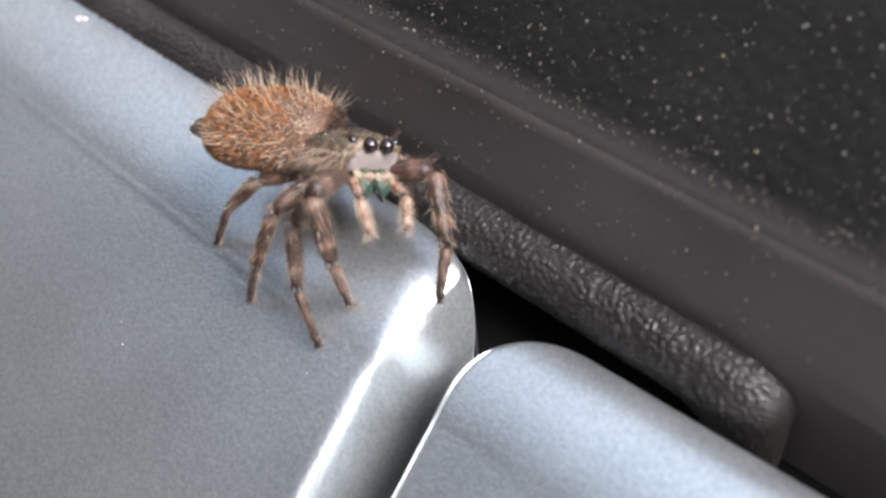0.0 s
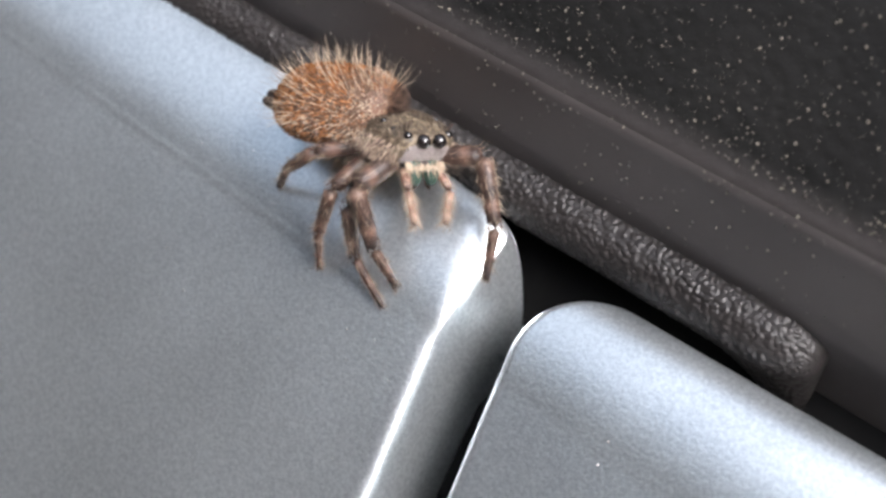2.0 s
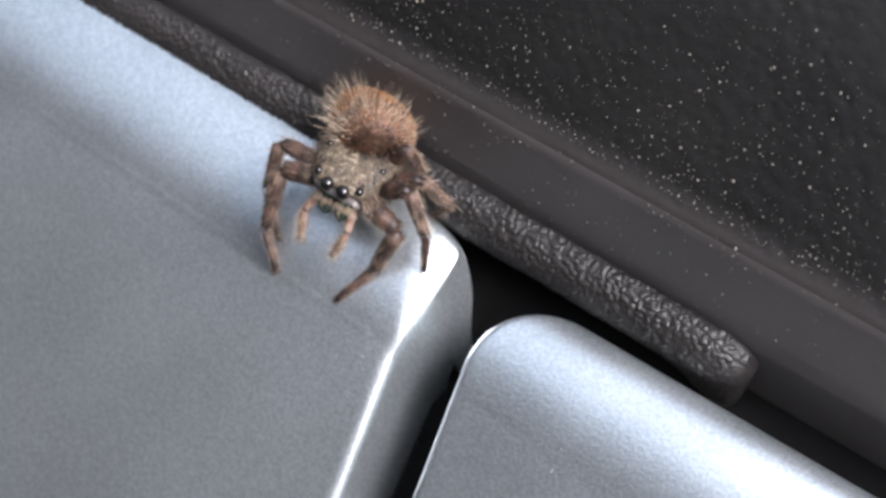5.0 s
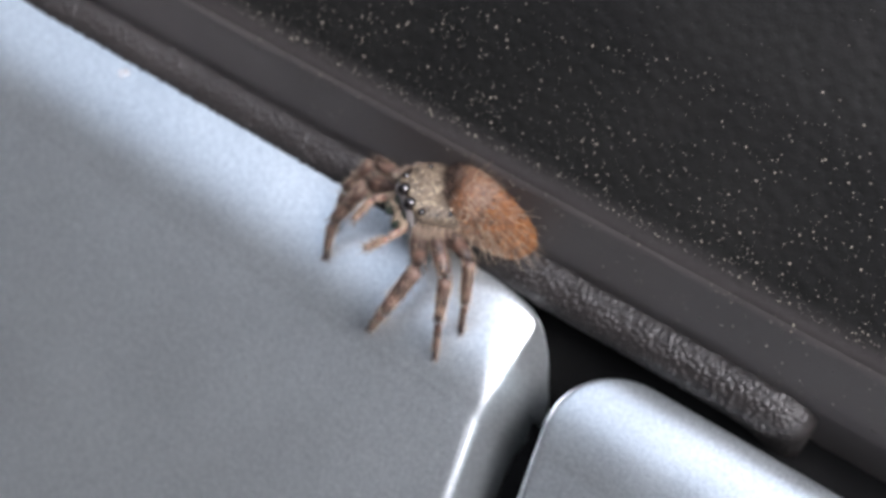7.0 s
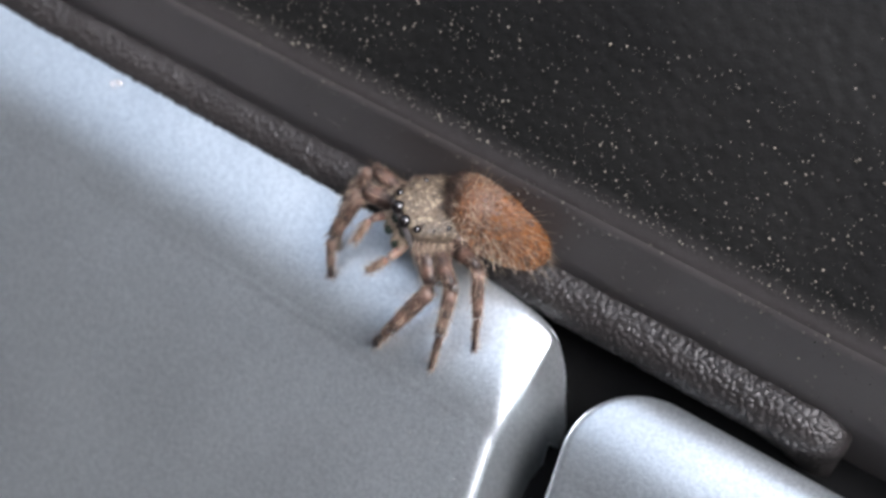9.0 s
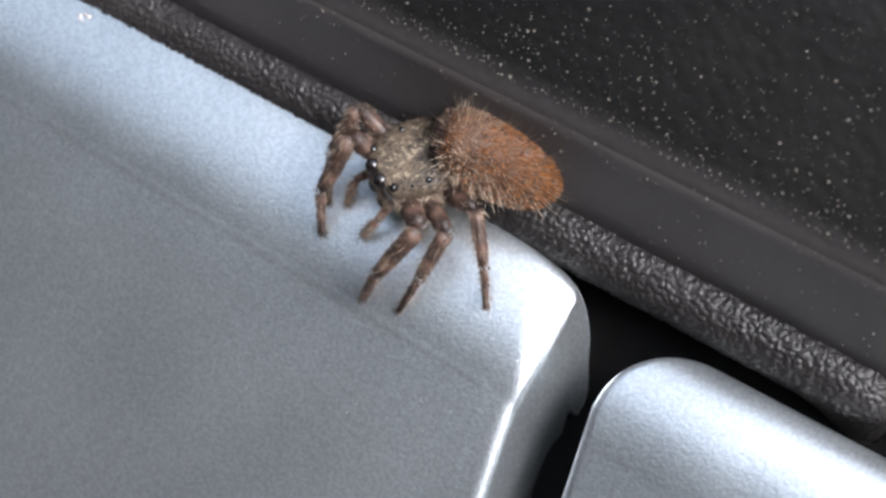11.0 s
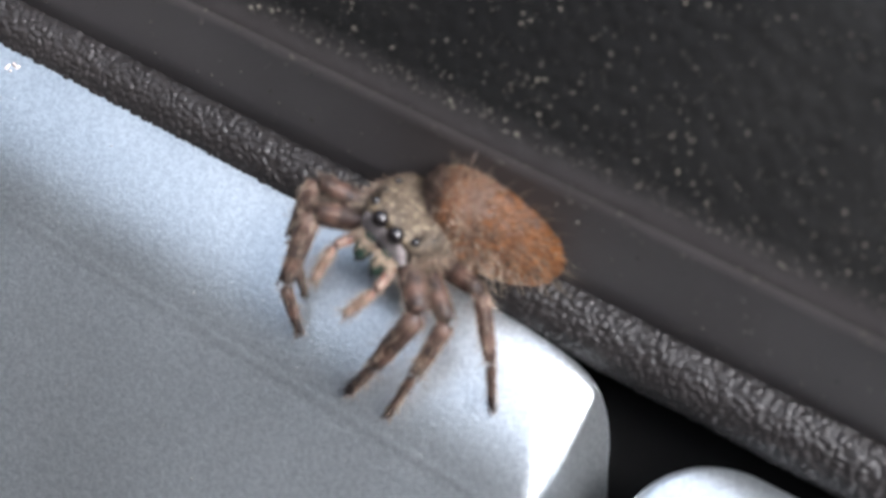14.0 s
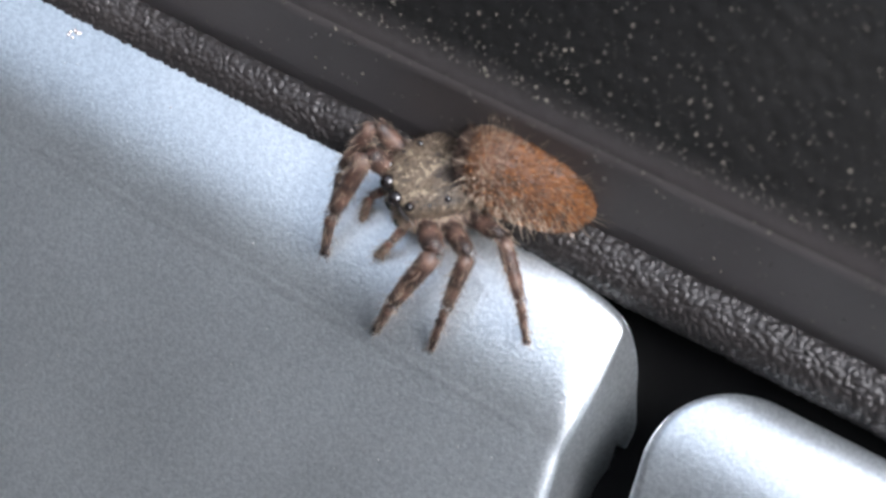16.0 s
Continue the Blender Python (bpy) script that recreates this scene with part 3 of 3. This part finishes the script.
def build_palp(spider, side):
    out = []
    for name, length, r0, r1, long in (("palp_femur", 1.5, 0.22, 0.19, 0.4), ("palp_tip", 1.9, 0.21, 0.17, 0.65)):
        v, f = limb(length, r0, r1, 0.03)
        ob = part(name, mesh_of(name, v, f, PALP), spider, "reddish pale-banded hairy palp")
        part("hair", mesh_of("hair", *strands(fur(length, r0, r1, 90, long * 0.6), 0.018), TAN_HAIR, False), ob, "tan palp hair", kind="stuff")
        part("hair", mesh_of("hair", *strands(fur(length, r0, r1, 200 if name == "palp_tip" else 110, long * 1.25), 0.012), PALE_HAIR, False), ob, "long pale palp hair", kind="stuff")
        out.append(ob)
    return out


def build_spider():
    spider = new("jumping_spider")
    tagged(spider, "rust-brown hairy jumping spider standing on the silver panel", "spider")
    abdomen = build_abdomen(spider)
    head = build_head(spider)
    v, f = ellipsoid(0.8, 0.3, 0.3, 12, 8)
    pedicel = part("pedicel", mesh_of("pedicel", v, f, DARK_SKIN), spider)
    v, f = ellipsoid(2.2, 1.15, 0.6, 16, 10)
    sternum = part("sternum", mesh_of("sternum", v, f, DARK_SKIN), spider, "dark underside")
    legs = {(s, n): build_leg(spider, n) for s in (-1, 1) for n in (1, 2, 3, 4)}
    palps = {s: build_palp(spider, s) for s in (-1, 1)}
    return spider, abdomen, head, sternum, pedicel, legs, palps


build_panels()
build_dash()
build_cavity()
build_roll()
build_light_boards()
build_dust_and_glints()
SPIDER, ABDO, HEAD, STERNUM, PEDICEL, LEGS, PALPS = build_spider()

# ---- how the spider moves ----
# seconds; waist (x, y, z); the front body's roll, pitch and heading; the abdomen's roll, pitch and heading, and its shift along and up
BODY = [
    (0.0, (-11.22, -1.20, 3.32), (-42.4, -25.8, 6.4), (-20.0, 6.0, 30.0), (-0.3, 0.72)),
    (0.5, (-11.07, -1.19, 3.32), (-42.4, -25.8, 6.4), (-20.0, 6.0, 30.0), (-0.3, 0.72)),
    (1.0, (-11.13, -1.03, 3.32), (-42.4, -25.8, 6.4), (-20.0, 6.0, 30.0), (-0.3, 0.72)),
    (1.5, (-11.24, -0.47, 3.32), (-42.4, -25.8, 6.4), (-20.0, 6.0, 30.0), (-0.3, 0.72)),
    (2.0, (-11.14, -0.46, 2.95), (-41.5, -23.9, -7.5), (-21.4, 0.1, 21.5), (0.11, 0.66)),
    (2.5, (-11.29, -0.25, 2.95), (-41.5, -23.9, -7.5), (-21.4, 0.1, 21.5), (0.11, 0.66)),
    (3.2, (-11.24, -0.71, 2.95), (-41.5, -23.9, -7.5), (-21.4, 0.1, 21.5), (0.11, 0.66)),
    (4.3, (-10.3, 0.2, 3.4), (-21, -22, -50), (-13, -22, -16), (0.8, 0.3)),
    (5.3, (-9.44, 1.13, 3.10), (-0.1, -19.8, -92.1), (-3.9, -40.0, -58.0), (1.3, 0.3)),
    (5.5, (-9.44, 1.13, 3.10), (-0.1, -19.8, -92.1), (-3.9, -40.0, -58.0), (1.3, 0.3)),
    (6.0, (-10.32, 1.97, 2.95), (5.0, -21.9, -104.7), (-10.0, -54.0, -130.0), (1.4, 0.4)),
    (6.5, (-10.55, 2.30, 3.29), (3.9, -40.0, -126.8), (2.6, -33.0, -166.0), (0.7, 0.85)),
    (7.0, (-10.41, 2.65, 3.29), (3.9, -40.0, -126.8), (2.6, -33.0, -166.0), (0.7, 0.85)),
    (7.5, (-10.31, 2.79, 3.29), (3.9, -40.0, -126.8), (2.6, -33.0, -166.0), (0.7, 0.85)),
    (8.2, (-10.19, 2.78, 3.29), (3.9, -40.0, -126.8), (2.6, -33.0, -166.0), (0.7, 0.85)),
    (10.3, (-12.22, 1.85, 2.36), (6.0, -12.1, -122.6), (6.0, -10.0, -164.0), (0.0, 1.0)),
    (11.0, (-12.36, 2.02, 2.36), (6.0, -12.1, -122.6), (6.0, -10.0, -164.0), (0.0, 1.0)),
    (11.5, (-12.23, 2.05, 2.36), (6.0, -12.1, -122.6), (6.0, -10.0, -164.0), (0.0, 1.0)),
    (12.0, (-12.04, 1.89, 2.37), (1.0, -29.9, -112.4), (2.6, -15.0, -163.0), (0.05, 1.0)),
    (12.5, (-12.60, 2.28, 2.38), (-2.3, -41.8, -105.6), (0.4, -19.0, -162.0), (0.15, 1.1)),
    (13.0, (-12.74, 2.25, 2.38), (-2.3, -41.8, -105.6), (0.4, -19.0, -162.0), (0.15, 1.1)),
    (13.5, (-12.90, 2.28, 2.38), (-2.3, -41.8, -105.6), (0.4, -19.0, -162.0), (0.15, 1.1)),
    (14.0, (-12.76, 2.31, 2.38), (-2.3, -41.8, -105.6), (0.4, -19.0, -162.0), (0.15, 1.1)),
    (14.5, (-12.89, 2.54, 2.38), (-2.3, -41.8, -105.6), (0.4, -19.0, -162.0), (0.15, 1.1)),
    (15.0, (-12.97, 2.78, 2.38), (-2.3, -41.8, -105.6), (0.4, -19.0, -162.0), (0.15, 1.1)),
    (15.5, (-13.08, 2.91, 2.38), (-2.3, -41.8, -105.6), (0.4, -19.0, -162.0), (0.15, 1.1)),
    (16.0, (-12.98, 2.30, 2.08), (10.2, -12.5, -127.1), (6.6, -8.0, -166.0), (-0.1, 1.05)),
]
# side -1 is the spider's right; seconds; the foot's place (x, y); swing of the knee and of the ankle; how straight the lower leg is
FEET = {
    (-1, 1): [(0, -5.85, -5.57, 0.38, -0.52, 0.990), (1.5, -5.85, -5.57, 0.38, -0.52, 0.990), (2, -6.04, -6.42, 0.77, -0.31, 0.990), (3.3, -6.04, -6.42, 0.77, -0.31, 0.990), (5.4, -11.68, -7.38, 1.37, -0.85, 0.973), (6, -13.50, -6.56, 1.35, -0.77, 0.956), (6.5, -16.52, -4.49, 1.32, -0.84, 0.968), (8.2, -16.11, -4.26, 1.25, -0.72, 0.968), (10.3, -16.52, -4.94, 0.61, -0.01, 0.975), (11.6, -16.52, -4.94, 0.61, -0.01, 0.975), (12.5, -15.88, -5.17, 1.02, -0.46, 0.956), (15.5, -15.88, -5.17, 1.02, -0.46, 0.956), (16, -17.84, -4.77, 0.54, -0.40, 0.980)],
    (-1, 2): [(0, -5.82, -8.03, 1.02, 0.16, 0.990), (1.5, -5.82, -8.03, 1.02, 0.16, 0.990), (2, -6.08, -7.69, 1.02, 1.00, 0.968), (3.3, -6.08, -7.69, 1.02, 1.00, 0.968), (5.4, -12.60, -5.60, 1.30, -0.40, 0.970), (6, -14.40, -4.80, 1.30, -0.40, 0.970), (6.5, -17.00, -2.90, 1.25, -0.40, 0.970), (8.2, -16.70, -2.70, 1.20, -0.40, 0.970), (10.3, -17.10, -3.40, 0.90, 0.00, 0.975), (11.6, -17.10, -3.40, 0.90, 0.00, 0.975), (12.5, -16.60, -3.60, 1.00, -0.30, 0.960), (15.5, -16.60, -3.60, 1.00, -0.30, 0.960), (16, -18.30, -3.20, 0.80, -0.20, 0.980)],
    (-1, 3): [(0, -11.05, -8.31, -0.18, -0.42, 0.981), (1.5, -11.05, -8.31, -0.18, -0.42, 0.981), (2, -10.64, -7.89, 0.02, 0.26, 0.990), (3.3, -10.64, -7.89, 0.02, 0.26, 0.990), (5.4, -9.47, 2.93, 1.17, -0.82, 0.990), (6, -9.51, 3.85, 1.14, -0.84, 0.750), (6.5, -9.12, 3.48, 0.95, -0.81, 0.720), (8.2, -8.81, 3.56, 0.84, -0.54, 0.740), (10.3, -8.82, 3.62, 0.70, -0.56, 0.710), (11.6, -8.82, 3.62, 0.70, -0.56, 0.710), (12.5, -8.82, 3.62, 0.70, -0.56, 0.710), (15.5, -8.82, 3.62, 0.70, -0.56, 0.710), (16, -8.79, 3.23, 0.82, -0.54, 0.700)],
    (-1, 4): [(0, -15.16, -7.10, 0.03, 0.26, 0.984), (1.5, -15.16, -7.10, 0.03, 0.26, 0.984), (2, -15.49, -5.59, -0.30, 0.17, 0.982), (3.3, -15.49, -5.59, -0.30, 0.17, 0.982), (5.4, -11.20, 2.19, 1.24, 0.29, 0.710), (6, -10.80, 2.36, 1.19, 0.29, 0.710), (6.5, -9.69, 2.40, 0.95, 0.30, 0.980), (8.2, -8.34, 2.50, 1.01, -0.63, 0.880), (10.3, -8.18, 2.55, 0.36, -0.63, 0.810), (11.6, -8.18, 2.55, 0.36, -0.63, 0.810), (12.5, -8.18, 2.55, 0.36, -0.63, 0.810), (15.5, -8.18, 2.55, 0.36, -0.63, 0.810), (16, -8.20, 2.53, 0.29, -0.83, 0.830)],
    (1, 1): [(0, -2.03, -2.93, -1.17, -0.08, 0.988), (1.5, -2.03, -2.93, -1.17, -0.08, 0.988), (2, -2.07, -3.60, -1.26, -0.10, 0.984), (3.3, -2.07, -3.60, -1.26, -0.10, 0.984), (5.4, -7.80, -7.22, -1.45, -1.40, 0.947), (6, -8.06, -7.25, -0.78, -0.10, 0.990), (6.5, -11.65, -6.69, -1.63, 1.40, 0.902), (8.2, -11.29, -6.30, -1.61, 1.40, 0.891), (10.3, -12.77, -6.79, -0.76, 0.91, 0.956), (11.6, -12.77, -6.79, -0.76, 0.91, 0.956), (12.5, -12.59, -6.34, -0.86, 0.66, 0.982), (15.5, -12.59, -6.34, -0.86, 0.66, 0.982), (16, -13.66, -6.82, -0.68, 0.83, 0.972)],
    (1, 2): [(0, -8.51, 1.31, -1.67, 2.24, 0.840), (1.5, -8.51, 1.31, -1.67, 2.24, 0.840), (2, -8.51, 1.31, -1.67, 2.24, 0.840), (3.3, -8.51, 1.31, -1.67, 2.24, 0.840), (5.4, -3.22, -3.23, -0.25, -0.17, 0.990), (6, -6.99, -5.88, -0.77, -0.29, 0.990), (6.5, -6.97, -6.00, -0.53, 0.66, 0.990), (8.2, -6.69, -5.88, -0.53, 0.43, 0.990), (10.3, -10.69, -6.37, -0.75, 0.69, 0.978), (11.6, -10.69, -6.37, -0.75, 0.69, 0.978), (12.5, -10.47, -6.42, -0.86, 0.80, 0.990), (15.5, -10.47, -6.42, -0.86, 0.80, 0.990), (16, -10.72, -6.24, -0.62, 0.75, 0.990)],
    (1, 3): [(0, -16.00, 2.20, -0.40, 0.00, 0.980), (1.5, -16.00, 2.20, -0.40, 0.00, 0.980), (2, -15.20, 2.00, -0.40, 0.00, 0.980), (3.3, -15.20, 2.00, -0.40, 0.00, 0.980), (5.4, -4.32, 0.19, 0.07, 0.00, 0.880), (6, -4.28, -0.48, -0.18, 0.42, 0.930), (6.5, -6.43, -3.86, -0.51, 0.44, 0.987), (8.2, -6.16, -3.73, -0.54, 0.45, 0.990), (10.3, -6.61, -3.83, -0.50, 0.50, 0.962), (11.6, -6.61, -3.83, -0.50, 0.50, 0.962), (12.5, -6.38, -3.81, -0.50, 0.46, 0.971), (15.5, -6.38, -3.81, -0.50, 0.46, 0.971), (16, -6.67, -3.66, -0.52, 0.48, 0.958)],
    (1, 4): [(0, -17.66, 2.02, -0.60, 0.00, 0.947), (1.5, -17.66, 2.02, -0.60, 0.00, 0.947), (2, -14.84, 1.40, -0.53, 0.00, 0.963), (3.3, -14.84, 1.40, -0.53, 0.00, 0.963), (5.4, -6.81, 0.57, -0.06, 0.00, 0.941), (6, -7.29, 2.53, -1.46, 0.76, 0.860), (6.5, -7.31, 2.51, -1.79, 0.80, 0.940), (8.2, -8.07, 2.63, -1.74, 0.79, 0.930), (10.3, -8.06, 2.62, -0.76, 0.76, 0.910), (11.6, -8.06, 2.62, -0.76, 0.76, 0.910), (12.5, -8.12, 2.61, -1.30, 0.77, 0.840), (15.5, -8.12, 2.61, -1.30, 0.77, 0.840), (16, -8.12, 2.61, -1.30, 0.77, 0.840)],
}


def between(rows, t):
    """Eased values of rows at t."""
    for a, b in zip(rows, rows[1:]):
        if t <= b[0]:
            f = ease(a[0], b[0], t)
            return [p + (q - p) * f for p, q in zip(a[1:], b[1:])]
    return list(rows[-1][1:])


def turned(roll, pitch, heading):
    return Euler([radians(a) for a in (roll, pitch, heading)]).to_quaternion()


def body_at(t):
    """Waist, the front body's turn, the abdomen's turn and its shift at t."""
    for a, b in zip(BODY, BODY[1:]):
        if t <= b[0]:
            break
    f = ease(a[0], b[0], t)
    waist = Vector(a[1]).lerp(Vector(b[1]), f)
    head = turned(*a[2]).slerp(turned(*b[2]), f)
    abdomen = turned(*a[3]).slerp(turned(*b[3]), f)
    return waist, head, abdomen, Vector(a[4]).lerp(Vector(b[4]), f)


def lie(u, up):
    """Turn that lays a segment's +x along u, its +z as near to up as may be."""
    x = Vector(u).normalized()
    y = Vector(up).cross(x)
    y = y.normalized() if y.length > 1e-6 else Vector((0, 1, 0))
    return Matrix((x, y, x.cross(y))).transposed().to_4x4()


def place(at, u, up=(0, 0.3, 1)):
    return Matrix.Translation(Vector(at) * MM) @ lie(u, up)


def surface(x, y):
    """Where a foot at this place rests: the panel, or the roll behind its edge."""
    if y < 0.35:
        a = max(0.0, 1 - (0.45 - y) / 4.0)
        return Vector((x, y, band_z(y) - 0.6 * (1 - math.sqrt(max(0.0, 1 - a * a)))))
    return Vector((x, y, -0.75 + math.sqrt(max(0.2, 1.95 ** 2 - (y - 2.3) ** 2))))


def bend(hip, foot, sizes, knee_swing, ankle_swing, straight):
    """Knee and ankle of a three-piece leg from hip to foot."""
    lf, lt, lm = sizes
    gap = foot - hip
    low = (lt + lm) * straight
    d = max(min(gap.length, (lf + low) * 0.995), abs(low - lf) + 0.1)
    along = gap.normalized()
    up = Vector((0, 0, 1))
    rise = (up - along * up.dot(along)).normalized()
    side = rise * math.cos(knee_swing) + along.cross(rise) * math.sin(knee_swing)
    a = math.acos(max(-1, min(1, (lf * lf + d * d - low * low) / (2 * lf * d))))
    knee = hip + (along * math.cos(a) + side * math.sin(a)) * lf
    way = (foot - knee).normalized()
    bow = (side - way * side.dot(way)).normalized()
    bow = bow * math.cos(ankle_swing) + way.cross(bow) * math.sin(ankle_swing)
    b = math.acos(max(-1, min(1, (lt * lt + low * low - lm * lm) / (2 * lt * low))))
    return knee, knee + (way * math.cos(b) + bow * math.sin(b)) * lt


def motions():
    times = sorted({*[0.5 * i for i in range(7)], 3.2, *[3.4 + 0.2 * i for i in range(18)], 7.5, 8.0, 8.2, 8.7, 9.2, 9.7, 10.3, *[10.5 + 0.25 * i for i in range(23)]})
    body_rows, head_rows, abdomen_rows, sternum_rows, waist_rows = [], [], [], [], []
    leg_rows = {k: ([], [], []) for k in LEGS}
    palp_rows = {k: ([], []) for k in PALPS}
    for t in times:
        waist, head, back, shift = body_at(t)
        heading = math.atan2((head @ Vector((1, 0, 0))).y, (head @ Vector((1, 0, 0))).x)
        m = mm(*(waist - Vector((0, 0, 3))), 0, 0, math.degrees(heading))
        inverse = m.inverted()
        at = Matrix.Translation(waist * MM)
        front = at @ head.to_matrix().to_4x4()
        rear = at @ back.to_matrix().to_4x4() @ mm(shift.x, 0, shift.y)
        body_rows.append((t, m))
        head_rows.append((t, inverse @ front))
        sternum_rows.append((t, inverse @ front @ mm(2.0, 0, -0.65)))
        abdomen_rows.append((t, inverse @ rear))
        joint = rear @ Vector((0.6 * MM, 0, 0)) - front @ Vector((0.6 * MM, 0, -0.2 * MM))
        way = joint if joint.length > 1e-5 else Vector((-1, 0, 0))
        waist_rows.append((t, inverse @ place((front @ Vector((0.6 * MM, 0, -0.2 * MM)) + joint * 0.5) / MM, way)))
        up = head @ Vector((0, 0, 1))
        for (side, n), pieces in LEGS.items():
            lf, lt, lm, r = LEG_SIZE[n]
            hx, hy, hz = HIP[n]
            hip = front @ (Vector((hx, side * hy, hz)) * MM) / MM
            fx, fy, knee_swing, ankle_swing, straight = between(FEET[side, n], t)
            foot = surface(fx, fy) + Vector((0, 0, r * 0.2))
            knee, ankle = bend(hip, foot, (lf, lt, lm), knee_swing, ankle_swing, straight)
            for rows, p, way in zip(leg_rows[side, n], (hip, knee, ankle), (knee - hip, ankle - knee, foot - ankle)):
                rows.append((t, inverse @ place(p, way, up)))
        for side in PALPS:
            hip = front @ (Vector((3.75, side * 1.05, -0.9)) * MM) / MM
            wave = 0.25 * math.sin(t * 5.1 + side) if t < 3.3 or 7 < t < 8.3 else 0.08 * math.sin(t * 2.2)
            u1 = head @ Vector((0.75, side * 0.22, -0.5 + wave * 0.4))
            u2 = head @ Vector((0.35, -side * 0.22, -1.0 + wave * 0.3))
            palp_rows[side][0].append((t, inverse @ place(hip, u1)))
            palp_rows[side][1].append((t, inverse @ place(hip + u1.normalized() * 1.5, u2)))
    walk(SPIDER, body_rows)
    walk(HEAD, head_rows)
    walk(ABDO, abdomen_rows)
    walk(STERNUM, sternum_rows)
    walk(PEDICEL, waist_rows)
    for key, pieces in LEGS.items():
        for piece, rows in zip(pieces, leg_rows[key]):
            walk(piece, rows)
    for key, pieces in PALPS.items():
        for piece, rows in zip(pieces, palp_rows[key]):
            walk(piece, rows)


motions()
